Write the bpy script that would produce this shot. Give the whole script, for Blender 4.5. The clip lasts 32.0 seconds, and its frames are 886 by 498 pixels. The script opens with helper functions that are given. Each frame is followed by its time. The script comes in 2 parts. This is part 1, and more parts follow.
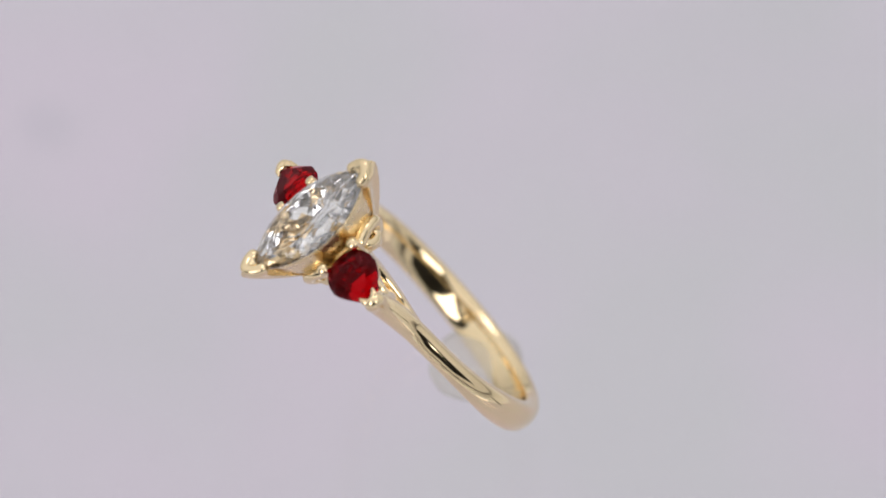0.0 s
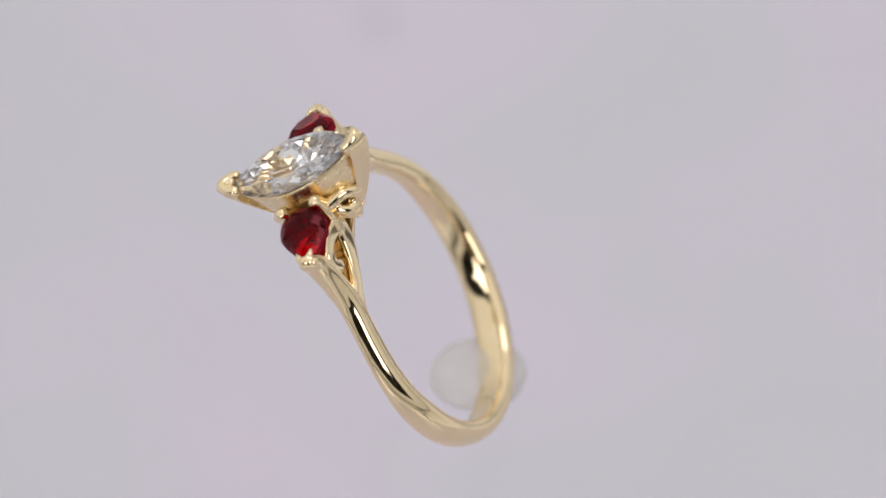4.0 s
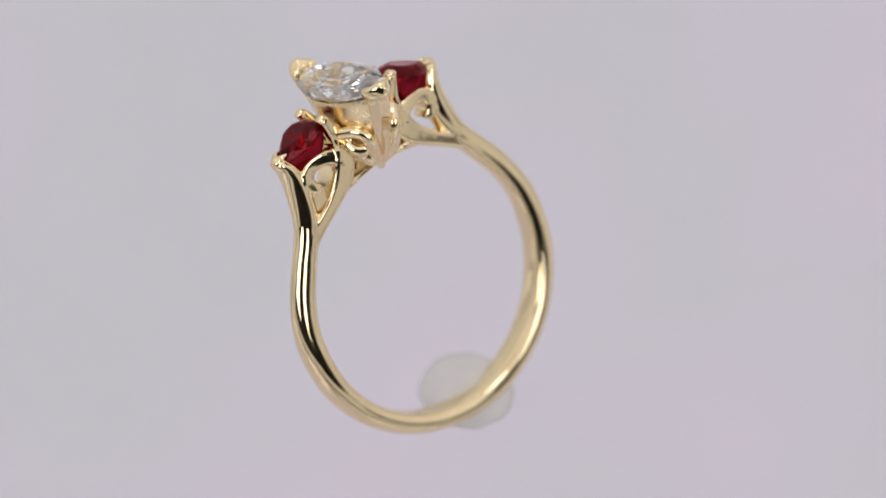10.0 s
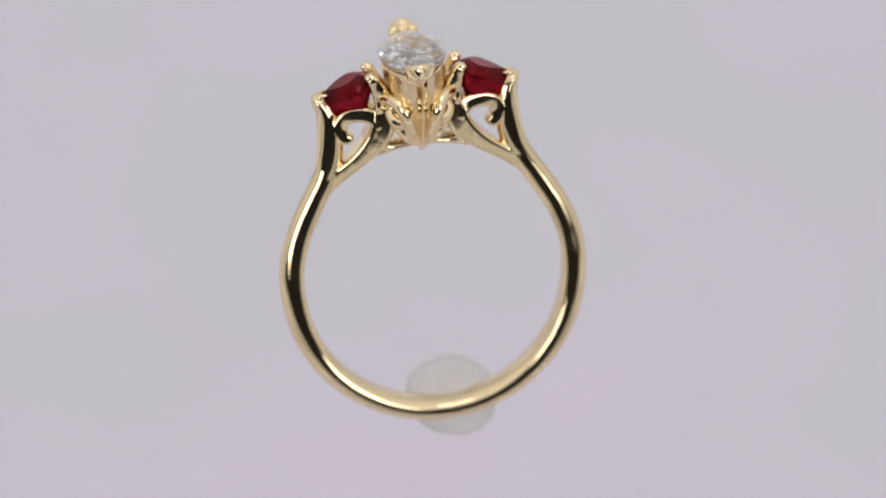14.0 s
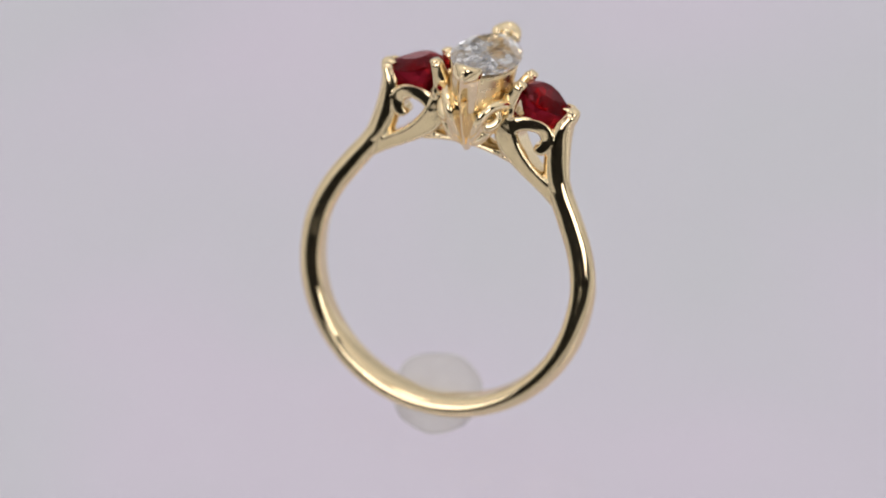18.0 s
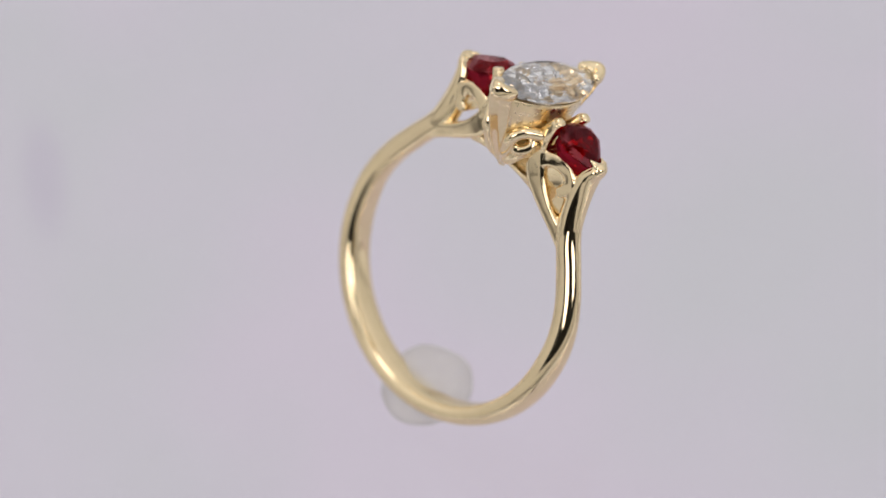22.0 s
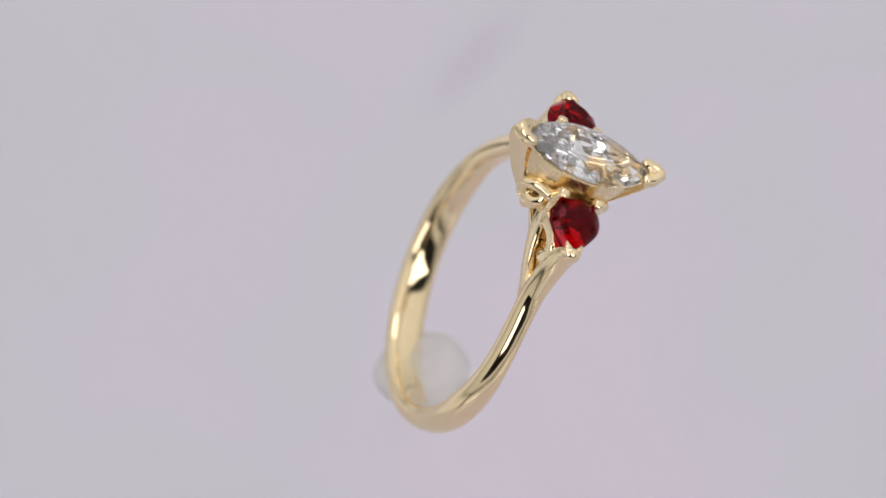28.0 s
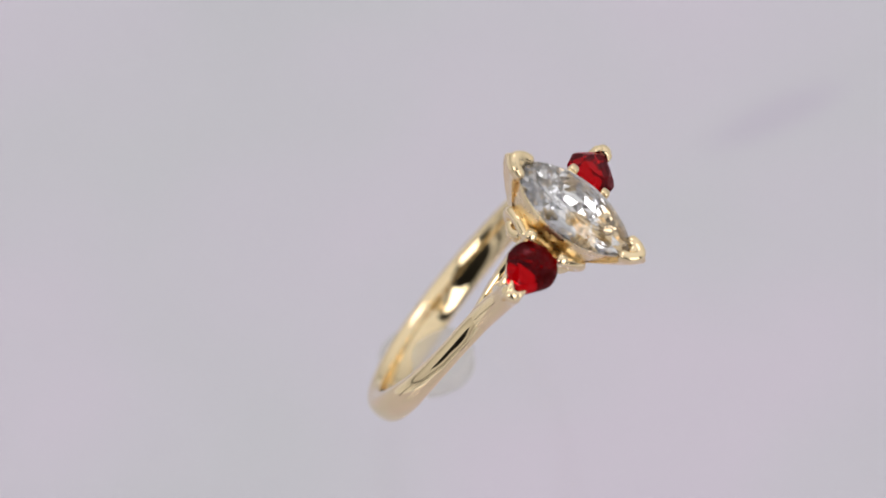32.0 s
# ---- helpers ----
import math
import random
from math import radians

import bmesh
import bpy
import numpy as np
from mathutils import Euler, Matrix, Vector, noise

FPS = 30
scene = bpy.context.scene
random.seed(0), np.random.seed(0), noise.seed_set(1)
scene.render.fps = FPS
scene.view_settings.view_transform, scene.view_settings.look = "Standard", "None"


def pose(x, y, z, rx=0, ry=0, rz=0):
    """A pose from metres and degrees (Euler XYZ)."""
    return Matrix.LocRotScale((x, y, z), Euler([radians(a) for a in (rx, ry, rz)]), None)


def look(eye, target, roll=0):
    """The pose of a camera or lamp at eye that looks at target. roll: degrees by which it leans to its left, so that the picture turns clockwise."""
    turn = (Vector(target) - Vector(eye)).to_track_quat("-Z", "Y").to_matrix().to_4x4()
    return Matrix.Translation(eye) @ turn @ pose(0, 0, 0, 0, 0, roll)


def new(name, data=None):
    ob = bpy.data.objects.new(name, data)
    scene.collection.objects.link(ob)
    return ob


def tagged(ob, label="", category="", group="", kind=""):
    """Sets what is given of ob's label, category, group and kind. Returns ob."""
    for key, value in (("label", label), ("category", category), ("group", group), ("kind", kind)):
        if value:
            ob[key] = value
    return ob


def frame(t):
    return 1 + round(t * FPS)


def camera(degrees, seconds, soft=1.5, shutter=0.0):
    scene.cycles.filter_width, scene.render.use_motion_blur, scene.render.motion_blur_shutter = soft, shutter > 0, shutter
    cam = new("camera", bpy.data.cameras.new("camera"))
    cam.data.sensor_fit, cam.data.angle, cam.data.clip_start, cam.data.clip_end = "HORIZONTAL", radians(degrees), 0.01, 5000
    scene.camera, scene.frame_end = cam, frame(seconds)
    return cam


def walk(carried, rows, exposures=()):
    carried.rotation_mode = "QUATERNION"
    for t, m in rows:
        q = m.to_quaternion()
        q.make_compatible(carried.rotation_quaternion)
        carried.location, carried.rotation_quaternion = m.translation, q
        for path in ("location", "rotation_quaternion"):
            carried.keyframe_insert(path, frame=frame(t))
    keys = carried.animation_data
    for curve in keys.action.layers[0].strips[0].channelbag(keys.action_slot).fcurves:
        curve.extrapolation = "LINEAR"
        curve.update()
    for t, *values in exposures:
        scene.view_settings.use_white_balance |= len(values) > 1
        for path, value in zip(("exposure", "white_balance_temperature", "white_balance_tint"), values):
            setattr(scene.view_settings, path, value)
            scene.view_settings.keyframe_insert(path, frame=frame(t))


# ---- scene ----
MM = 0.001
cam = camera(11.0, 32.0, soft=1.6)
EYE, AIM, ROLL = (-0.000072, -0.188585, 0.247087), (-0.000072, 0.0, 0.013772), -2.803
walk(cam, [(0.0, look(EYE, AIM, ROLL)), (32.0, look(EYE, AIM, ROLL))])
cam.data.dof.use_dof = True
cam.data.dof.focus_distance = 0.2945
cam.data.dof.aperture_fstop = 24.0

# the turntable turns clockwise at a little over seven degrees a second
TURN = [(0, 111.72), (3.5, 86.21), (6, 67.45), (10, 35.62), (14, 3.79), (18, -26.17), (22, -54.42), (25, -74.97), (28, -95.43), (31, -116.29), (32, -123.4)]
RING_AT = Matrix.Translation((-0.000682, 0.001574, 0.009297)) @ pose(0, 0, 0, -30.4, 1.2, 3.36)

# ---- light: an unseen booth with lamps, added round the turntable, dark towards the camera ----
world = bpy.data.worlds.new("world")
scene.world = world
world.use_nodes = True
world.node_tree.nodes["Background"].inputs[0].default_value = (0.6, 0.6, 0.65, 1)
world.node_tree.nodes["Background"].inputs[1].default_value = 0.02


# ---- materials ----
def material(name):
    m = bpy.data.materials.new(name)
    m.use_nodes = True
    t = m.node_tree
    b = t.nodes["Principled BSDF"]
    return m, t, b


def noise_node(t, scale, detail=3.0, rough=0.5, coords="Object"):
    c = t.nodes.new("ShaderNodeTexCoord")
    n = t.nodes.new("ShaderNodeTexNoise")
    n.inputs["Scale"].default_value, n.inputs["Detail"].default_value, n.inputs["Roughness"].default_value = scale, detail, rough
    t.links.new(c.outputs[coords], n.inputs["Vector"])
    return n


def ramp(t, src, stops):
    r = t.nodes.new("ShaderNodeValToRGB")
    while len(r.color_ramp.elements) < len(stops):
        r.color_ramp.elements.new(0.5)
    for el, (p, c) in zip(r.color_ramp.elements, stops):
        el.position, el.color = p, (*c, 1) if len(c) == 3 else c
    t.links.new(src, r.inputs["Fac"])
    return r


def gold_material(name="yellow_gold", rough=(0.045, 0.12)):
    m, t, b = material(name)
    b.inputs["Metallic"].default_value = 1.0
    n = noise_node(t, 900, 3)
    r = ramp(t, n.outputs["Fac"], [(0.3, (0.85, 0.688, 0.435)), (0.7, (0.88, 0.718, 0.465))])
    t.links.new(r.outputs["Color"], b.inputs["Base Color"])
    n2 = noise_node(t, 2500, 4)
    r2 = ramp(t, n2.outputs["Fac"], [(0.35, (rough[0],) * 3), (0.75, (rough[1],) * 3)])
    t.links.new(r2.outputs["Color"], b.inputs["Roughness"])
    n3 = noise_node(t, 420, 2)
    bump = t.nodes.new("ShaderNodeBump")
    bump.inputs["Strength"].default_value, bump.inputs["Distance"].default_value = 0.04, 0.0002
    t.links.new(n3.outputs["Fac"], bump.inputs["Height"])
    t.links.new(bump.outputs["Normal"], b.inputs["Normal"])
    return m


def glass_material(name, colour, ior):
    m, t, b = material(name)
    g = t.nodes.new("ShaderNodeBsdfGlass")
    g.inputs["Color"].default_value, g.inputs["Roughness"].default_value, g.inputs["IOR"].default_value = (*colour, 1), 0.0, ior
    t.links.new(g.outputs[0], t.nodes["Material Output"].inputs["Surface"])
    return m


def brilliant_material(name, mirror, colour=(0.97, 0.97, 1.0), tint=(1, 1, 1), inner_fill=0.2, body=None, rough=0.005, gloss=0.3):
    """A stone clear above, mostly mirroring below; matt colour mixed in below stands for light bounced inside."""
    m, t, b = material(name)
    g, s, w, mx = (t.nodes.new("ShaderNode" + k) for k in ("BsdfGlass", "BsdfGlossy", "LayerWeight", "MixShader"))
    g.inputs["Color"].default_value, g.inputs["Roughness"].default_value, g.inputs["IOR"].default_value = (*tint, 1), 0.0 if mirror else rough - 0.005, 1.45
    s.inputs["Roughness"].default_value = 0.015 if mirror else rough
    s.inputs["Color"].default_value = (*colour, 1)
    if mirror:
        mx.inputs[0].default_value = mirror
    else:
        w.inputs["Blend"].default_value = gloss
        t.links.new(w.outputs["Fresnel"], mx.inputs[0])
    t.links.new(g.outputs[0], mx.inputs[1]), t.links.new(s.outputs[0], mx.inputs[2])
    out = mx.outputs[0]
    if mirror:
        d, mx2 = t.nodes.new("ShaderNodeBsdfDiffuse"), t.nodes.new("ShaderNodeMixShader")
        d.inputs["Color"].default_value, mx2.inputs[0].default_value = (*(body or colour), 1), inner_fill
        t.links.new(out, mx2.inputs[1]), t.links.new(d.outputs[0], mx2.inputs[2])
        out = mx2.outputs[0]
    t.links.new(out, t.nodes["Material Output"].inputs["Surface"])
    return m


def putty_material():
    m, t, b = material("clear_putty")
    b.inputs["Roughness"].default_value = 0.45
    n = noise_node(t, 500, 3)
    r = ramp(t, n.outputs["Fac"], [(0.3, (0.62, 0.60, 0.56)), (0.7, (0.75, 0.73, 0.69))])
    t.links.new(r.outputs["Color"], b.inputs["Base Color"])
    b.inputs["Subsurface Weight"].default_value = 0.0
    tr = t.nodes.new("ShaderNodeBsdfTransparent")
    tl = t.nodes.new("ShaderNodeBsdfTranslucent")
    tl.inputs[0].default_value = (0.85, 0.83, 0.8, 1)
    mx, mx2 = t.nodes.new("ShaderNodeMixShader"), t.nodes.new("ShaderNodeMixShader")
    mx.inputs[0].default_value, mx2.inputs[0].default_value = 0.4, 0.56
    t.links.new(b.outputs[0], mx.inputs[1]), t.links.new(tl.outputs[0], mx.inputs[2])
    t.links.new(mx.outputs[0], mx2.inputs[1]), t.links.new(tr.outputs[0], mx2.inputs[2])
    t.links.new(mx2.outputs[0], t.nodes["Material Output"].inputs["Surface"])
    bump = t.nodes.new("ShaderNodeBump")
    bump.inputs["Strength"].default_value, bump.inputs["Distance"].default_value = 0.4, 0.0004
    t.links.new(n.outputs["Fac"], bump.inputs["Height"]), t.links.new(bump.outputs["Normal"], b.inputs["Normal"])
    return m


def plain(name, colour, rough=0.6, scale=60, spread=0.06):
    m, t, b = material(name)
    n = noise_node(t, scale, 4)
    lo, hi = [c * (1 - spread) for c in colour], [min(1, c * (1 + spread)) for c in colour]
    r = ramp(t, n.outputs["Fac"], [(0.3, lo), (0.7, hi)])
    t.links.new(r.outputs["Color"], b.inputs["Base Color"])
    b.inputs["Roughness"].default_value = rough
    return m


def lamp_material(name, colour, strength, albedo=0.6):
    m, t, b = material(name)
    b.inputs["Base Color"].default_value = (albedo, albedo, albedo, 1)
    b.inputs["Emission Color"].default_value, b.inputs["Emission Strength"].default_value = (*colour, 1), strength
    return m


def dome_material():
    """White with its own glow, graded brighter towards the top to tone the gold's reflections."""
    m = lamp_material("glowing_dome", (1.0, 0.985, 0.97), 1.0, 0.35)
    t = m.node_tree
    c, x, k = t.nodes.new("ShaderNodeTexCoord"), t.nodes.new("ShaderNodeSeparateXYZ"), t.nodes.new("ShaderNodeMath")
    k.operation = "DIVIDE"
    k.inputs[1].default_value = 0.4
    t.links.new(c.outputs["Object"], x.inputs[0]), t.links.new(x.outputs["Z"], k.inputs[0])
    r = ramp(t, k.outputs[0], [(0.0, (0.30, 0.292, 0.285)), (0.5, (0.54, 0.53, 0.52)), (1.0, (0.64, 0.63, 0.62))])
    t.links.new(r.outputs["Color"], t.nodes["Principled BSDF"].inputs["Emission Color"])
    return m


def glow_disc_material():
    """White acrylic, its brightness given as glow, with faint violet and grey clouds and two smears."""
    m, t, b = material("glow_acrylic")
    n = noise_node(t, 34, 2, 0.45)
    base = ramp(t, n.outputs["Fac"], [(0.36, (0.542, 0.530, 0.574)), (0.48, (0.562, 0.529, 0.595)), (0.64, (0.592, 0.529, 0.620))])
    c = t.nodes.new("ShaderNodeTexCoord")
    colour = base.outputs["Color"]
    for (x, y, turn, sx, sy, tint, amount) in SMEARS:
        mp = t.nodes.new("ShaderNodeMapping")
        mp.vector_type = "TEXTURE"
        mp.inputs["Location"].default_value = (x * MM, y * MM, 0)
        mp.inputs["Rotation"].default_value = (0, 0, radians(turn))
        mp.inputs["Scale"].default_value = (sx * MM, sy * MM, 1)
        g = t.nodes.new("ShaderNodeTexGradient")
        g.gradient_type = "SPHERICAL"
        t.links.new(c.outputs["Object"], mp.inputs["Vector"]), t.links.new(mp.outputs[0], g.inputs["Vector"])
        r = ramp(t, g.outputs["Fac"], [(0.0, (0, 0, 0)), (0.7, (amount,) * 3)])
        r.color_ramp.interpolation = "EASE"
        mx = t.nodes.new("ShaderNodeMix")
        mx.data_type = "RGBA"
        t.links.new(r.outputs["Color"], mx.inputs[0])
        t.links.new(colour, mx.inputs[6])
        mx.inputs[7].default_value = (*tint, 1)
        colour = mx.outputs[2]
    # dark base under a glow, so the ring casts no visible shadow
    b.inputs["Base Color"].default_value = (0.06, 0.057, 0.063, 1)
    b.inputs["Roughness"].default_value = 0.6
    t.links.new(colour, b.inputs["Emission Color"])
    b.inputs["Emission Strength"].default_value = 0.78
    return m


SMEARS = [(-50.2, -1.6, 150, 8.5, 2.4, (0.48, 0.43, 0.53), 0.6), (53.4, 11.4, 10, 3.6, 3.0, (0.47, 0.44, 0.52), 0.34)]

GOLD, GOLD_SATIN = gold_material(), gold_material("satin_gold", (0.24, 0.4))
# third diamond material: a gold tint painted in for gold seen through the stone
DIAMOND, DIAMOND_BACK, DIAMOND_GOLD_TINT = brilliant_material("diamond", 0.0), brilliant_material("diamond_pavilion", 0.8), brilliant_material("diamond_gold_tint", 0.8, (0.88, 0.7, 0.46))
RUBY, RUBY_BACK = brilliant_material("ruby", 0.0, tint=(0.7, 0.026, 0.07), rough=0.06, gloss=0.16), brilliant_material("ruby_pavilion", 0.85, (0.26, 0.014, 0.026), (0.4, 0.008, 0.016), 0.36, (0.24, 0.012, 0.026))
PUTTY = putty_material()
DISC = glow_disc_material()
GLASS = glass_material("clear_glass", (1, 1, 1), 1.16)
WHITE = plain("white_fabric", (0.8, 0.8, 0.81), 0.8, 12)
BLACK = plain("black_cloth", (0.05, 0.048, 0.047), 0.9, 40, 0.2)
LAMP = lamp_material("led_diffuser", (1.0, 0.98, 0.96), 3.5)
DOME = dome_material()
FRAME = plain("lamp_frame", (0.05, 0.05, 0.055), 0.4)


# ---- geometry helpers ----
def link(name, bm, mat, parent=None, label="", smooth=True, centre=None):
    me = bpy.data.meshes.new(name)
    if centre is None:
        bmesh.ops.recalc_face_normals(bm, faces=bm.faces)
    else:
        # a cut stone: every facet faces away from its middle
        bm.normal_update()
        bmesh.ops.reverse_faces(bm, faces=[f for f in bm.faces if f.normal.dot(f.calc_center_median() - centre) < 0])
    for f in bm.faces:
        f.smooth = smooth
    bm.to_mesh(me)
    bm.free()
    me.materials.append(mat)
    ob = new(name, me)
    if parent is not None:
        ob.parent = parent
    if label:
        ob["label"] = label
    return ob


def part(name, bm, mat, parent, label="", smooth=True, centre=None):
    return link(name, bm, mat, parent, label, smooth, centre)


def spline(pts, n):
    """Catmull-Rom through pts, n even steps in arc length."""
    P = [Vector(p) for p in pts]
    P = [2 * P[0] - P[1]] + P + [2 * P[-1] - P[-2]]
    fine = []
    for i in range(1, len(P) - 2):
        for k in range(24):
            u = k / 24
            a, b, c, d = P[i - 1], P[i], P[i + 1], P[i + 2]
            fine.append(0.5 * (2 * b + (c - a) * u + (2 * a - 5 * b + 4 * c - d) * u * u + (3 * b - a - 3 * c + d) * u ** 3))
    fine.append(P[-2].copy())
    L = [0.0]
    for a, b in zip(fine, fine[1:]):
        L.append(L[-1] + (b - a).length)
    out, j = [], 0
    for k in range(n + 1):
        s = L[-1] * k / n
        while j < len(L) - 2 and L[j + 1] < s:
            j += 1
        u = (s - L[j]) / max(1e-12, L[j + 1] - L[j])
        out.append(fine[j].lerp(fine[j + 1], u))
    return out


def sup(c, p):
    return math.copysign(abs(c) ** (2.0 / p), c)


def lerp_list(vals, u):
    if callable(vals):
        return vals(u)
    if not isinstance(vals, (list, tuple)):
        return vals
    x = u * (len(vals) - 1)
    i = min(int(x), len(vals) - 2)
    f = x - i
    a, b, c, d = vals[max(i - 1, 0)], vals[i], vals[i + 1], vals[min(i + 2, len(vals) - 1)]
    return 0.5 * (2 * b + (c - a) * f + (2 * a - 5 * b + 4 * c - d) * f * f + (3 * b - a - 3 * c + d) * f ** 3)


def graded(pts, vals):
    """A size along a bar, given at each of its points."""
    L = [0.0]
    for p, q in zip(pts, pts[1:]):
        L.append(L[-1] + (Vector(q) - Vector(p)).length)

    def at(u):
        d = u * L[-1]
        i = max(k for k in range(len(L) - 1) if L[k] <= d + 1e-9)
        f = (d - L[i]) / (L[i + 1] - L[i])
        a, b, c, e = vals[max(i - 1, 0)], vals[i], vals[i + 1], vals[min(i + 2, len(vals) - 1)]
        return 0.5 * (2 * b + (c - a) * f + (2 * a - 5 * b + 4 * c - e) * f * f + (3 * b - a - 3 * c + e) * f ** 3)
    return at


def sweep(bm, pts, wa, wb, n=40, ring=20, side=(0, 1, 0), power=(2.4, 2.4), dome=True):
    """A bar along pts (mm). wa: half-size along side, wb: half-size across it. power: roundness of the outer and inner half."""
    P = spline(pts, n)
    S = Vector(side) if side is not None else None
    rows = []
    N = len(P)
    prev = None
    steps = [(i, 1.0, 0.0) for i in range(N)]
    caps = [(0.35, 0.93), (0.7, 0.72), (0.93, 0.37)] if dome else []
    steps = [(0, s, -d) for d, s in reversed(caps)] + steps + [(N - 1, s, d) for d, s in caps]
    for i, sc, off in steps:
        a, b = P[max(i - 1, 0)], P[min(i + 1, N - 1)]
        T = (b - a).normalized()
        if S is not None:
            B = (S - T * S.dot(T)).normalized()
        elif prev is None:
            B = T.orthogonal().normalized()
        else:
            B = (prev - T * prev.dot(T)).normalized()
        prev = B
        U = T.cross(B)
        u = i / max(1, N - 1)
        ha, hb = lerp_list(wa, u), lerp_list(wb, u)
        o = P[i] + T * off * min(ha, hb)
        row = []
        for k in range(ring):
            t = 2 * math.pi * k / ring
            ca, sa = math.cos(t), math.sin(t)
            p = power[0] if sa >= 0 else power[1]
            row.append(bm.verts.new((o + B * sup(ca, p) * ha * sc + U * sup(sa, p) * hb * sc) * MM))
        rows.append(row)
    for A, C in zip(rows, rows[1:]):
        for k in range(ring):
            bm.faces.new((A[k], A[(k + 1) % ring], C[(k + 1) % ring], C[k]))
    bm.faces.new(rows[0][::-1])
    bm.faces.new(rows[-1])
    return bm


def cast(ob, voxel=0.07, rounds=6):
    """Runs the joined bars of a part together, like cast metal."""
    m = ob.modifiers.new("fuse", "REMESH")
    m.mode, m.voxel_size, m.use_smooth_shade = "VOXEL", voxel * MM, True
    m = ob.modifiers.new("round", "SMOOTH")
    m.factor, m.iterations = 0.5, rounds
    return ob


def blob(bm, at, size, turn=(0, 0, 0), u=16, v=10, wobble=0.0, power=2.0, seed=0):
    """A rounded lump of half-sizes size (mm) at at (mm)."""
    m = pose(0, 0, 0, *turn).to_3x3()
    rows = []
    for i in range(1, v):
        th = math.pi * i / v
        row = []
        for k in range(u):
            ph = 2 * math.pi * k / u
            d = Vector((sup(math.sin(th), power) * sup(math.cos(ph), power), sup(math.sin(th), power) * sup(math.sin(ph), power), sup(math.cos(th), power)))
            s = 1 + wobble * noise.noise(d * 1.7 + Vector((seed, 0, 0)))
            row.append(bm.verts.new((Vector(at) + m @ Vector((d.x * size[0], d.y * size[1], d.z * size[2])) * s) * MM))
        rows.append(row)
    top, bot = bm.verts.new((Vector(at) + m @ Vector((0, 0, size[2]))) * MM), bm.verts.new((Vector(at) - m @ Vector((0, 0, size[2]))) * MM)
    for a, b in zip(rows, rows[1:]):
        for k in range(u):
            bm.faces.new((a[k], b[k], b[(k + 1) % u], a[(k + 1) % u]))
    for k in range(u):
        bm.faces.new((top, rows[0][k], rows[0][(k + 1) % u]))
        bm.faces.new((bot, rows[-1][(k + 1) % u], rows[-1][k]))
    return bm


def hull(points, into=None):
    bm = bmesh.new()
    for p in points:
        bm.verts.new(Vector(p) * MM)
    r = bmesh.ops.convex_hull(bm, input=bm.verts)
    junk = [g for g in r["geom_interior"] if isinstance(g, bmesh.types.BMVert)]
    bmesh.ops.delete(bm, geom=list(set(junk)), context="VERTS")
    bmesh.ops.dissolve_limit(bm, angle_limit=radians(0.6), verts=bm.verts, edges=bm.edges)
    if into is not None:
        me = bpy.data.meshes.new("piece")
        bmesh.ops.recalc_face_normals(bm, faces=bm.faces)
        bm.to_mesh(me)
        into.from_mesh(me)
        bpy.data.meshes.remove(me)
    return bm


def cut_stone(outline, crown, pavilion, table, keel=0.0, n=16, girdle=0.12, bulge=0.05, jitter=0.0, seed=1, levels=6, cuts=0):
    """A faceted stone: outline(a) gives the girdle, a from 0 to 2 pi; table at +crown, keel at -pavilion."""
    rnd = random.Random(seed)
    pts = []
    for k in range(2 * n):
        x, y = outline(2 * math.pi * k / (2 * n))
        pts += [(x, y, girdle / 2), (x, y, -girdle / 2)]
    half = n // 2
    for k in range(half):
        x, y = outline(2 * math.pi * k / half)
        pts.append((x * table, y * table, crown))
        pts.append((x * 0.93, y * 0.93, crown * 0.24 + girdle / 4))
        x, y = outline(2 * math.pi * (k + 0.5) / half)
        f = (1 + table) / 2 + 0.035
        pts.append((x * f, y * f, crown * 0.58 + girdle / 4))
    bm = hull(pts)
    # lower facets: staggered rows of small flat cuts down to the keel
    low = [f for f in bm.faces if all(v.co.z < -girdle * 0.49 * MM for v in f.verts)]
    bmesh.ops.delete(bm, geom=low, context="FACES_ONLY")
    rows, m = [], cuts or 2 * n
    for i in range(levels + 1):
        h = i / (levels + 0.6)
        f = 1 - h + bulge * 4 * h * (1 - h)
        row = []
        for k in range(m):
            x, y = outline(2 * math.pi * (k + (0.5 if i % 2 else 0)) / m)
            j = jitter if i else 0.0
            p = Vector((x * f + rnd.uniform(-j, j), y * f + math.copysign(keel * (1 - f), y) * min(1.0, abs(y)) + rnd.uniform(-j, j), -girdle / 2 - pavilion * h + rnd.uniform(-j, j)))
            row.append(bm.verts.new(p * MM))
        rows.append(row)
    for i in range(levels):
        A, C = rows[i], rows[i + 1]
        for k in range(m):
            k2 = (k + 1) % m
            for tri in (((A[k], A[k2], C[k]), (C[k], A[k2], C[k2])) if i % 2 == 0 else ((A[k], C[k2], C[k]), (A[k], A[k2], C[k2]))):
                bm.faces.new(tri)
    tip = bm.verts.new((0, 0, -(girdle / 2 + pavilion) * MM))
    for k in range(m):
        bm.faces.new((rows[-1][k], rows[-1][(k + 1) % m], tip))
    bmesh.ops.remove_doubles(bm, verts=bm.verts, dist=1e-7)
    return bm


def marquise(hl, hw):
    R = (hl * hl + hw * hw) / (2 * hw)
    amax = math.asin(hl / R)

    def outline(a):
        s = a / (2 * math.pi) * 4
        k = s % 4
        if k < 2:
            t = (1 - k) * amax
            return (R * math.cos(t) - (R - hw), R * math.sin(t))
        t = (k - 3) * amax
        return (-(R * math.cos(t) - (R - hw)), R * math.sin(t))
    return outline


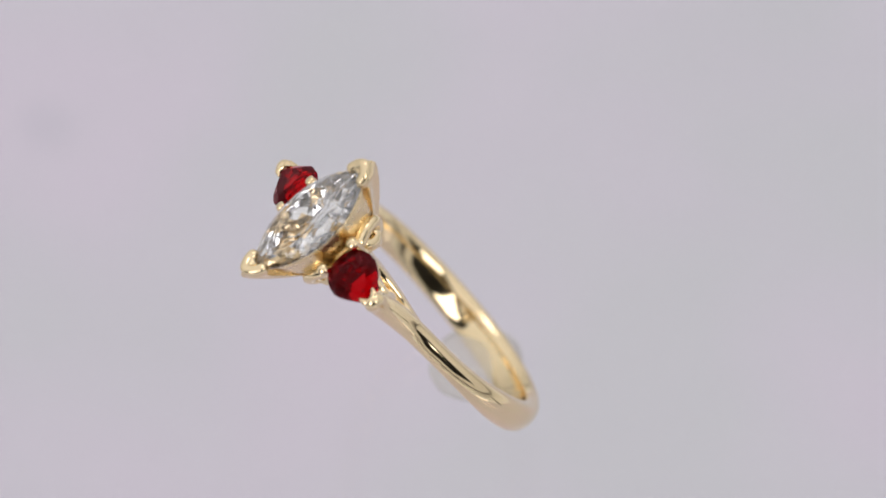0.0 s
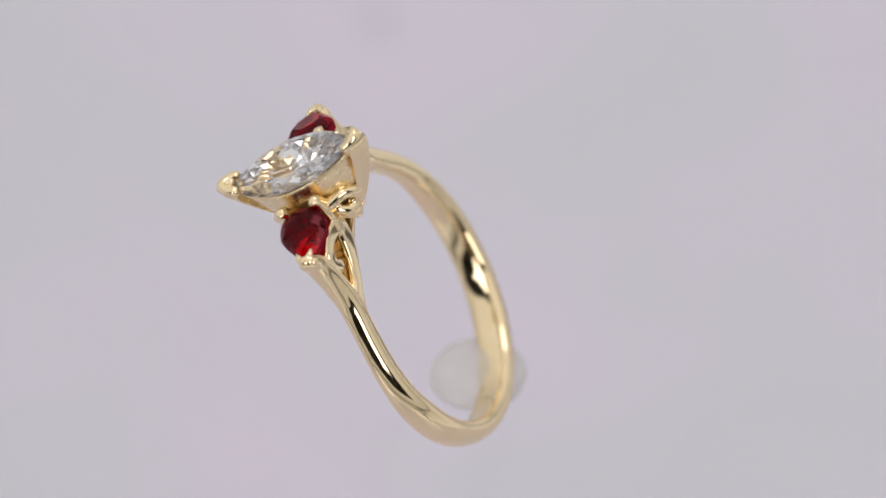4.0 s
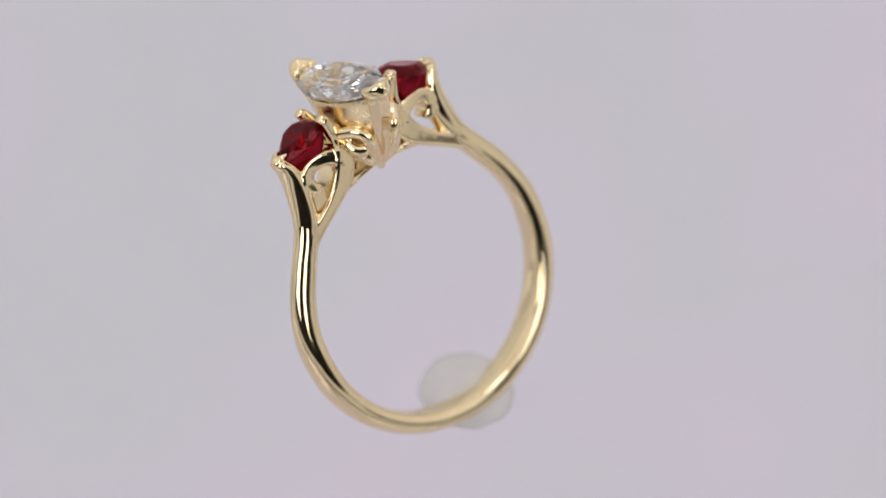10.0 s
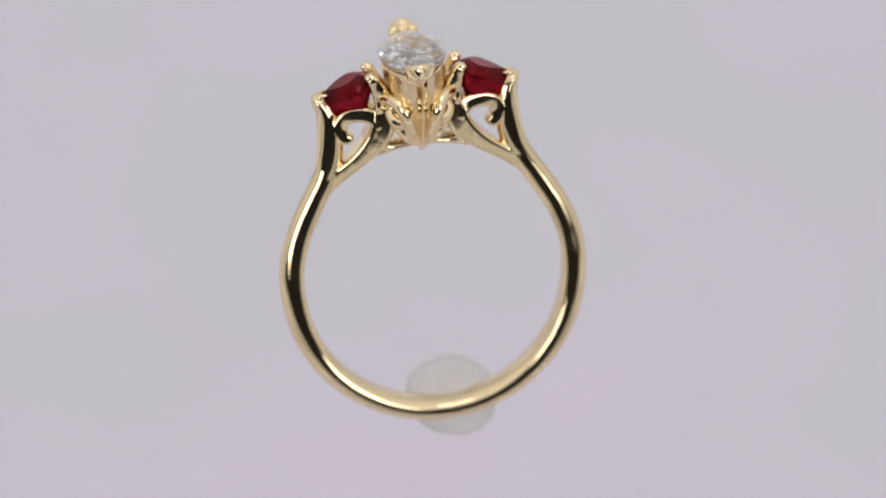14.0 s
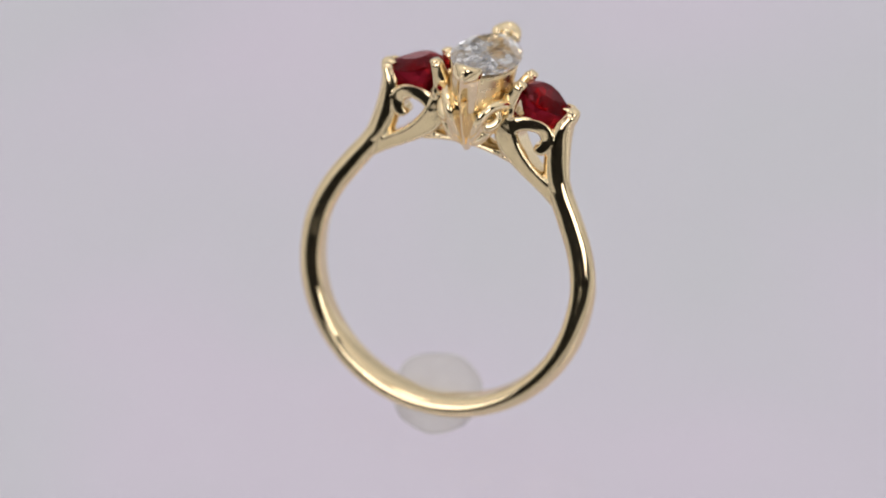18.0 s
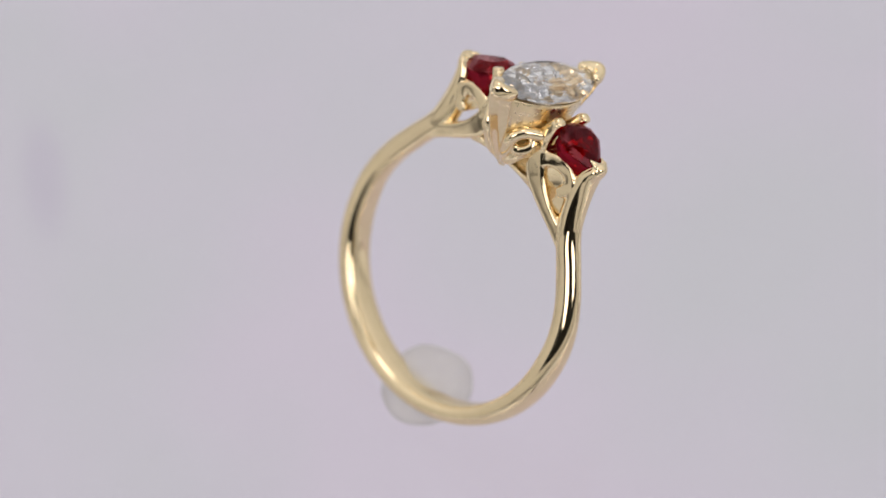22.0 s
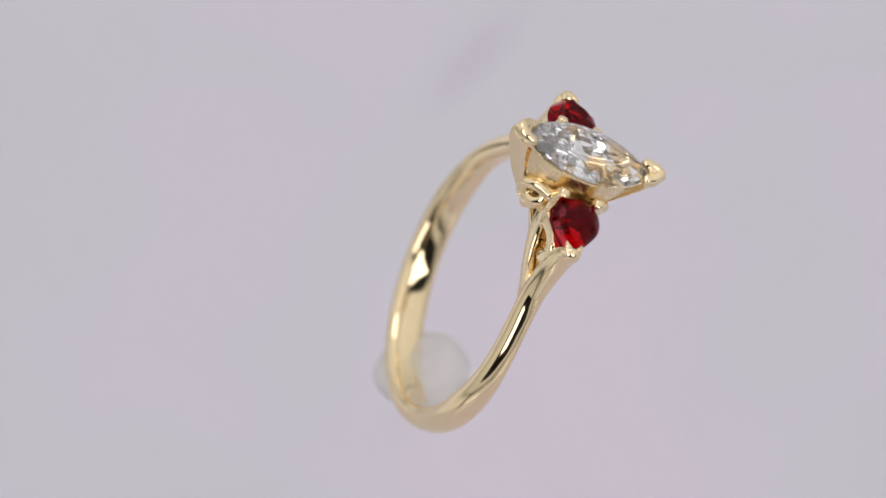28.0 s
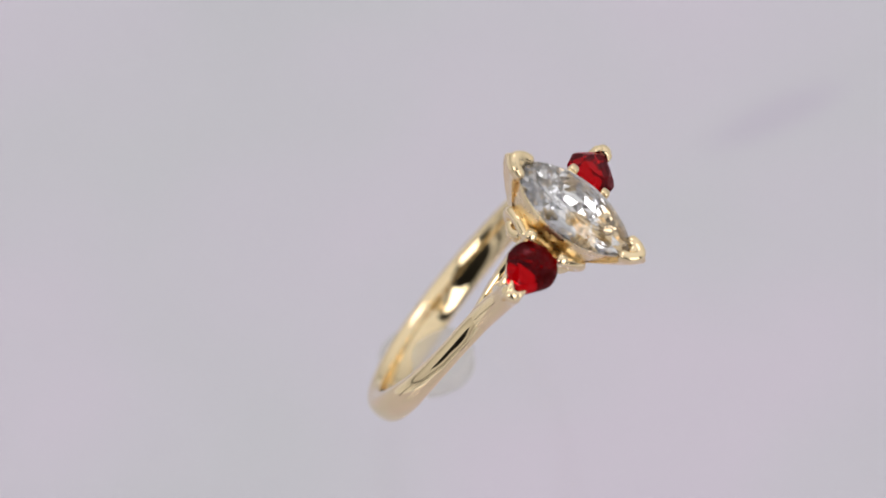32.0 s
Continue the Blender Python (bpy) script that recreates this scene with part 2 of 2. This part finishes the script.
def heart(hl, hw):
    """A rounded heart with its point towards +x."""
    def outline(a):
        c, s = math.cos(a), math.sin(a)
        x = hl * c
        y = hw * s * (1.0 - 0.56 * max(0.0, c) ** 1.15) * (1 + 0.10 * max(0.0, -c) * abs(s))
        x += hl * (0.10 * max(0, c) ** 6)
        x += hl * 0.10 * max(0.0, -c) ** 4
        return (x, y)
    return outline


# ---- the ring: x across the hand, y along the finger, z towards the stones; its middle at 0 ----
def engagement_ring():
    ring = tagged(new("engagement_ring"), "polished yellow gold ring, white marquise diamond between two rubies", "ring")

    # shank: round the finger, the ends rising into the outer ruby claws; centre x and z, half-width and half-thickness
    right = [(6.42, 13.12, 0.55, 0.46), (6.02, 12.3, 0.72, 0.6), (5.84, 11.0, 0.72, 0.64), (6.02, 9.4, 0.73, 0.7), (6.6, 7.65, 0.74, 0.76),
             (7.58, 5.9, 0.72, 0.8), (8.58, 4.0, 0.76, 0.81), (9.24, 2.0, 0.87, 0.82), (9.4, 0.0, 1.02, 0.82)]
    low = []
    for a in range(-15, -166, -15):
        k = math.sin(radians(-a)) ** 2
        low.append(((9.38 + 0.1 * k) * math.cos(radians(a)), (9.38 + 0.1 * k) * math.sin(radians(a)), 1.1 + 0.18 * k, 0.82 - 0.1 * k))
    line = right + low + [(-x, z, w, t) for x, z, w, t in reversed(right)]
    pts = [(x, 0, z) for x, z, w, t in line]
    bm = bmesh.new()
    sweep(bm, pts, graded(pts, [p[2] for p in line]), graded(pts, [p[3] for p in line]), n=260, ring=56, power=(2.1, 3.2))
    part("shank", bm, GOLD, ring, "polished gold band")

    # maker's stamps on the inside of the band, too small to read
    for k, (a, w) in enumerate(((-80, 0.5), (-84, 0.7), (-88, 0.6), (-101, 0.7), (-105, 0.5))):
        bm = bmesh.new()
        c, n = math.cos(radians(a)), math.sin(radians(a))
        r = 8.86 + 0.02 * math.cos(radians(a)) ** 2
        d = Vector((-n, 0, c))
        p = Vector((r * c, 0, r * n))
        sweep(bm, [p + Vector((0, -w, 0)), p + Vector((0, w, 0))], 0.14, 0.05, n=4, ring=10, side=d)
        part("stamp", bm, GOLD, ring)

    # bridge over the finger hole
    bm = bmesh.new()
    pts = [(9.6 * math.sin(radians(a)), 0, 9.6 * math.cos(radians(a))) for a in range(-18, 19, 4)]
    sweep(bm, pts, [0.85, 0.95, 1.0, 0.95, 0.85], 0.24, n=40, ring=24, power=(4.5, 3))
    part("bridge", bm, GOLD, ring)

    for sx in (-1, 1):
        # ruby setting: a strut from the shank to the bridge, a scroll that curls over the opening, the inner claws, cast in one
        bm = bmesh.new()
        strut = [(6.75, 6.75), (6.0, 7.5), (5.3, 8.05), (4.5, 8.62), (3.55, 9.42), (2.85, 10.2), (2.45, 11.0), (2.3, 11.9), (2.4, 12.7)]
        pts = [(sx * x, 0, z) for x, z in strut]
        sweep(bm, pts, graded(pts, [0.5, 0.62, 0.75, 0.9, 1.06, 1.18, 1.26, 1.32, 1.34]), graded(pts, [0.4, 0.48, 0.5, 0.52, 0.64, 0.78, 0.8, 0.62, 0.42]), n=60, ring=40, power=(7, 7))
        strut = [(2.95, 9.75), (2.3, 9.5), (1.5, 9.52)]
        sweep(bm, [(sx * x, 0, z) for x, z in strut], [1.0, 0.98, 0.9], [0.45, 0.34, 0.22], n=20, ring=24, power=(3.2, 3.2))
        scroll = [(2.5, 11.35), (3.15, 11.82), (4.0, 12.0), (4.78, 11.82), (5.2, 11.25), (5.14, 10.7), (4.88, 10.32), (4.58, 10.4)]
        pts = [(sx * x, 0, z) for x, z in scroll]
        sweep(bm, pts, graded(pts, [1.28, 1.17, 1.03, 0.9, 0.82, 0.8, 0.8, 0.78]), graded(pts, [0.65, 0.56, 0.52, 0.51, 0.49, 0.45, 0.38, 0.26]), n=50, ring=40, power=(7, 7))
        # the shank's head, hollowed for the ruby's point
        post = [(7.0, 6.7, 0.62, 0.66), (6.35, 8.0, 0.76, 0.82), (5.98, 9.4, 0.8, 0.88), (5.86, 11.0, 0.8, 0.82), (6.0, 12.2, 0.78, 0.68), (6.35, 12.9, 0.7, 0.5)][::-sx]
        pts = [(sx * x, 0, z) for x, z, w, t in post]
        sweep(bm, pts, graded(pts, [p[2] for p in post]), graded(pts, [p[3] for p in post]), n=40, ring=40, power=(2.0, 2.0))
        for sy in (-1, 1):
            sweep(bm, [(sx * 2.5, sy * 0.5, 10.9), (sx * 2.2, sy * 0.7, 12.0), (sx * 2.32, sy * 1.0, 13.1), (sx * 2.82, sy * 1.24, 14.4)],
                  [0.5, 0.5, 0.46, 0.38], [0.6, 0.62, 0.56, 0.4], n=30, ring=24, power=(4, 4))
        # seat wall between the inner claws
        sweep(bm, [(sx * 2.6, -1.2, 12.75), (sx * 2.42, 0, 12.75), (sx * 2.6, 1.2, 12.75)], [0.75, 0.8, 0.75], 0.26, n=20, ring=16, side=(0, 0, 1), power=(4, 4))
        setting = cast(part("ruby_setting", bm, GOLD, ring, "gold setting with a heart-shaped opening"), 0.055, 9)
        for sy in (-1, 1):
            bm = bmesh.new()
            blob(bm, (sx * 2.98, sy * 1.25, 14.56), (0.35, 0.34, 0.25), (0, sx * 24, 0), power=3.0)
            part("claw_tip", bm, GOLD, setting)
        # outer claw: a fishtail over the ruby's point
        bm = bmesh.new()
        blob(bm, (sx * 6.42, 0, 13.05), (0.42, 0.55, 0.42), (0, sx * 35, 0), power=2.4)
        for sy in (-1, 1):
            sweep(bm, [(sx * 6.5, sy * 0.22, 13.15), (sx * 6.25, sy * 0.36, 13.4), (sx * 5.85, sy * 0.52, 13.5)], [0.26, 0.25, 0.1], [0.2, 0.18, 0.08], n=14, ring=14)
        cast(part("claw_tip", bm, GOLD, setting, "fishtail claw at the ruby's point"), 0.05, 3)
        # ruby
        bm = cut_stone(heart(1.92, 1.7), 0.62, 2.0, 0.58, n=20, bulge=0.2, jitter=0.06, seed=4 + sx, levels=5, cuts=18)
        m = Matrix.Translation((sx * 4.46 * MM, 0, 13.6 * MM)) @ Euler((0, sx * radians(23), 0)).to_matrix().to_4x4() @ Matrix.Diagonal((sx, 1, 1, 1))
        for f in bm.faces:
            f.material_index = 1 if f.calc_center_median().z < -0.08 * MM else 0
        bm.transform(m)
        gem = part("ruby", bm, RUBY, ring, "deep red faceted ruby", smooth=False, centre=m @ Vector((0, 0, -0.0003)))
        gem.data.materials.append(RUBY_BACK)

    # head: a smooth pointed cup under the diamond, seen between its two folded arms
    bm = bmesh.new()
    walls = [(11.4, 2.3, 1.2), (11.9, 3.0, 1.55), (12.5, 3.5, 1.76), (13.2, 3.9, 1.9), (14.0, 4.2, 1.99), (14.7, 4.4, 2.03), (15.08, 4.5, 2.05)]
    walls += [(15.14, 4.46, 2.0), (15.1, 4.4, 1.94), (14.7, 4.2, 1.86), (14.2, 3.9, 1.74), (13.5, 3.35, 1.53), (13.0, 2.75, 1.3), (12.75, 2.0, 0.95)]
    rows = []
    for z, hl, hw in walls:
        line = [marquise(hl, hw)(2 * math.pi * k / 72) for k in range(72)]
        rows.append([bm.verts.new((x * MM, y * MM, z * MM)) for x, y in line])
    for a, b in zip(rows, rows[1:]):
        for k in range(72):
            bm.faces.new((a[k], a[(k + 1) % 72], b[(k + 1) % 72], b[k]))
    bm.faces.new(rows[0][::-1])
    bm.faces.new(rows[-1])
    head = part("diamond_setting", bm, GOLD_SATIN, ring, "smooth satin pointed gold cup under the diamond")
    # stem between the two ruby settings
    bm = bmesh.new()
    hull([(kx * x, ky * y, z) for kx in (-1, 1) for ky in (-1, 1) for x, y, z in
          [(0.45, 0.8, 9.5), (0, 1.1, 9.5), (0.8, 1.1, 10.5), (0, 1.8, 10.5), (1.75, 1.2, 11.5), (0.9, 1.9, 11.5), (0, 2.5, 11.5), (2.2, 1.0, 12.9), (1.3, 2.1, 12.9), (0, 3.1, 12.9)]], bm)
    cast(part("stem", bm, GOLD_SATIN, head), 0.08, 6)
    # folded arms: a chevron in section, from a point at the foot to a cap over the diamond's tip
    for sy in (-1, 1):
        bm = bmesh.new()
        rows = []
        levels = [(9.1, 1.15, 0.3, 0.35, 0.45), (10.2, 2.2, 0.46, 0.55, 0.55), (11.3, 3.15, 0.6, 0.85, 0.66), (12.5, 4.05, 0.74, 1.05, 0.74), (13.7, 4.82, 0.86, 1.2, 0.78),
                  (14.8, 5.42, 0.96, 1.27, 0.8), (15.5, 5.66, 0.98, 1.3, 0.8), (15.95, 5.6, 0.9, 1.15, 0.8)]
        for z, ya, hx, ly, th in levels:
            sec = [(0, ya), (0.4 * hx, ya - 0.62 * ly), (hx, ya - ly), (hx - 0.6 * th, ya - ly - 0.14), (0, ya - ly - (0.5 if z < 15 else 0.1)), (-hx + 0.6 * th, ya - ly - 0.14), (-hx, ya - ly), (-0.4 * hx, ya - 0.62 * ly)]
            rows.append([bm.verts.new((x * MM, sy * y * MM, z * MM)) for x, y in sec])
        for a, b in zip(rows, rows[1:]):
            for k in range(8):
                bm.faces.new((a[k], a[(k + 1) % 8], b[(k + 1) % 8], b[k]))
        bm.faces.new(rows[0][::-1])
        bm.faces.new(rows[-1])
        # the cap, a thick band bent round the tip
        sweep(bm, [(0.66, sy * 4.2, 15.66), (0.48, sy * 4.68, 15.68), (0, sy * 5.06, 15.72), (-0.48, sy * 4.68, 15.68), (-0.66, sy * 4.2, 15.66)], [0.4, 0.5, 0.58, 0.5, 0.4], 0.36, n=30, ring=24, side=(0, 0, 1), power=(3, 3))
        cast(part("v_claw", bm, GOLD, head, "folded gold arm ending in a claw over the diamond's tip"), 0.06, 9)
    # scrolled gallery rails and the petals that fan out from the foot of each arm
    for sx, sy in ((-1, -1), (1, -1), (-1, 1), (1, 1)):
        bm = bmesh.new()
        for line, size in (([(0.15, 1.35, 9.7), (0.75, 2.35, 11.2), (1.05, 2.75, 12.3), (1.5, 2.35, 12.95), (2.15, 1.4, 13.05)], [0.2, 0.38, 0.44, 0.42, 0.4]),
                           ([(0.95, 2.4, 11.9), (1.3, 2.15, 11.5), (1.7, 1.85, 11.65), (1.9, 1.55, 12.1), (1.7, 1.5, 12.5)], [0.26, 0.38, 0.4, 0.36, 0.3]),
                           ([(0.15, 1.25, 9.6), (0.85, 1.7, 10.3), (1.35, 1.75, 10.95), (1.7, 1.5, 11.4), (1.85, 1.2, 11.7)], [0.18, 0.34, 0.38, 0.36, 0.3])):
            sweep(bm, [(sx * x, sy * y, z) for x, y, z in line], size, size, n=36, ring=20, side=None)
        cast(part("gallery_scroll", bm, GOLD, head, "scrolled gold leaves under the diamond"), 0.06, 8)
    bm = cut_stone(marquise(4.8, 2.2), 0.75, 0.95, 0.52, keel=1.0, n=30, bulge=0.1, jitter=0.14, levels=7, cuts=40)
    bm.transform(Matrix.Translation((0, 0, 15.5 * MM)))
    for f in bm.faces:
        # lower facets throw the light back; some, mostly in one half, have a gold reflection painted on
        c = f.calc_center_median() / MM
        if c.z < 15.42:
            f.material_index = 2 if noise.noise(c * 0.9) + 0.16 * min(c.y, 2.0) > 0.2 else 1
    stone = part("diamond", bm, DIAMOND, ring, "clear white marquise-cut diamond", smooth=False, centre=Vector((0, 0, 0.0153)))
    for m in (DIAMOND_BACK, DIAMOND_GOLD_TINT):
        stone.data.materials.append(m)
    ring.matrix_world = RING_AT
    return ring


def putty_lump():
    bm = bmesh.new()
    blob(bm, (-0.1, -1.9, 0.55), (3.1, 3.3, 1.2), (0, 0, 20), 56, 32, 0.07, seed=3)
    for v in bm.verts:
        v.co.z = max(v.co.z, 0.0)
    ob = link("putty", bm, PUTTY)
    return tagged(ob, "lump of translucent off-white putty on the glass plate", "putty")


# ---- turntable: a white disc given a glow below, a clear glass plate above on four pegs ----
def disc_mesh(r, z0, z1, bevel=0.6, n=128):
    bm = bmesh.new()
    prof = [(r - bevel, z0), (r, z0 + bevel), (r, z1 - bevel), (r - bevel, z1)]
    rows = [[bm.verts.new((x * math.cos(2 * math.pi * k / n) * MM, x * math.sin(2 * math.pi * k / n) * MM, z * MM)) for k in range(n)] for x, z in prof]
    for a, b in zip(rows, rows[1:]):
        for k in range(n):
            bm.faces.new((a[k], a[(k + 1) % n], b[(k + 1) % n], b[k]))
    bm.faces.new(rows[0][::-1])
    bm.faces.new(rows[-1])
    return bm


def turntable():
    table = tagged(new("turntable"), "round studio turntable, white disc given a glow under a clear plate", "turntable")
    part("glow_disc", disc_mesh(80, -37, -25), DISC, table, "white acrylic disc, its brightness given as glow", smooth=False)
    part("base", disc_mesh(70, -55, -37, 3), FRAME, table, smooth=False)
    plate = part("glass_plate", disc_mesh(76, -1.5, -0.01, 0.3), GLASS, table, "clear glass plate", smooth=False)
    plate.visible_shadow = False
    for k in range(4):
        a = radians(45 + 90 * k)
        bm = bmesh.new()
        sweep(bm, [(71 * math.cos(a), 71 * math.sin(a), -25.5), (71 * math.cos(a), 71 * math.sin(a), -1.5)], 3, 3, n=4, ring=16, side=(1, 0, 0), power=(2, 2), dome=False)
        part("peg", bm, FRAME, table)
    return table


# ---- the booth, unseen and added: a dark box, and in it a glowing white dome, open towards the camera ----
def box(x0, x1, y0, y1, z0, z1):
    bm = bmesh.new()
    bmesh.ops.create_cube(bm, size=1, matrix=Matrix.LocRotScale(((x0 + x1) / 2, (y0 + y1) / 2, (z0 + z1) / 2), None, (x1 - x0, y1 - y0, z1 - z0)))
    return bm


def booth():
    for name, dims, mat in (("floor", (-0.5, 0.5, -0.6, 0.5, -0.075, -0.055), WHITE), ("wall_back", (-0.5, 0.5, 0.5, 0.52, -0.055, 0.55), BLACK),
                            ("wall_left", (-0.52, -0.5, -0.6, 0.5, -0.055, 0.55), BLACK), ("wall_right", (0.5, 0.52, -0.6, 0.5, -0.055, 0.55), BLACK),
                            ("wall_front", (-0.5, 0.5, -0.62, -0.6, -0.055, 0.55), BLACK), ("ceiling", (-0.52, 0.52, -0.62, 0.52, 0.55, 0.57), BLACK)):
        tagged(link(name, box(*dims), mat, smooth=False), kind="structure")


def added_light_dome():
    """A glowing hemisphere, out of view, added to light the ring, with a gap at the front."""
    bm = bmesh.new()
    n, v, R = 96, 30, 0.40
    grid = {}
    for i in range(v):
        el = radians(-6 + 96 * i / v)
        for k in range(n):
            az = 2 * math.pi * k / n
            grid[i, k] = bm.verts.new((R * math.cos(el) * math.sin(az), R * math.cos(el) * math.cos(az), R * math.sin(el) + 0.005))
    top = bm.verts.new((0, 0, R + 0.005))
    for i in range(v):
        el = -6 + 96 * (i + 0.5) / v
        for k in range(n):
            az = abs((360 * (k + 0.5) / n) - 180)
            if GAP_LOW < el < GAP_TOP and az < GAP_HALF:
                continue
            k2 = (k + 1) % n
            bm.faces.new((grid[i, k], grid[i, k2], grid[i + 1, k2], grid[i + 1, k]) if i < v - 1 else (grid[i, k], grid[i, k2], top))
    dome = link("added_light_dome", bm, DOME)
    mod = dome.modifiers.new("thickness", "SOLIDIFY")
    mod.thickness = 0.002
    return tagged(dome, "unseen white dome added to light the ring, glowing brighter towards its top", "light tent")


# gap sized so that the gold mirrors dark towards the camera
GAP_LOW, GAP_TOP, GAP_HALF = 3.5, 47, 64


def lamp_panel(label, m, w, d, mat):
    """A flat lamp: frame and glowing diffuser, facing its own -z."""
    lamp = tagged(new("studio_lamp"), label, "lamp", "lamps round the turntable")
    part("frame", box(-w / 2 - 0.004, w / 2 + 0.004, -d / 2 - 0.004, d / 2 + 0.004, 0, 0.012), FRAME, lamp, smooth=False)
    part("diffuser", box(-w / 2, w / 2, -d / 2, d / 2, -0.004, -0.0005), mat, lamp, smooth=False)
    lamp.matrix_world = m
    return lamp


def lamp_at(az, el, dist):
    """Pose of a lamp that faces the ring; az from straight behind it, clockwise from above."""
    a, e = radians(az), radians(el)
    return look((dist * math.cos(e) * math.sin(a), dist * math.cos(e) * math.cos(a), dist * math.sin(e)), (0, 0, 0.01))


booth()
added_light_dome()
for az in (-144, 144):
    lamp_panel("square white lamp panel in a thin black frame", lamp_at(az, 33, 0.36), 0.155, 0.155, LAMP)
# unseen overhead lamp, added for the white highlights along the gold crests
lamp_panel("assumed square white lamp panel high over the turntable", lamp_at(0, 76, 0.37), 0.13, 0.13, LAMP)
table = turntable()
ring = engagement_ring()
putty = putty_lump()


def motions():
    turns = [(t, pose(0, 0, 0, 0, 0, a)) for t, a in TURN]
    walk(table, turns)
    walk(putty, turns)
    walk(ring, [(t, m @ RING_AT) for t, m in turns])


motions()
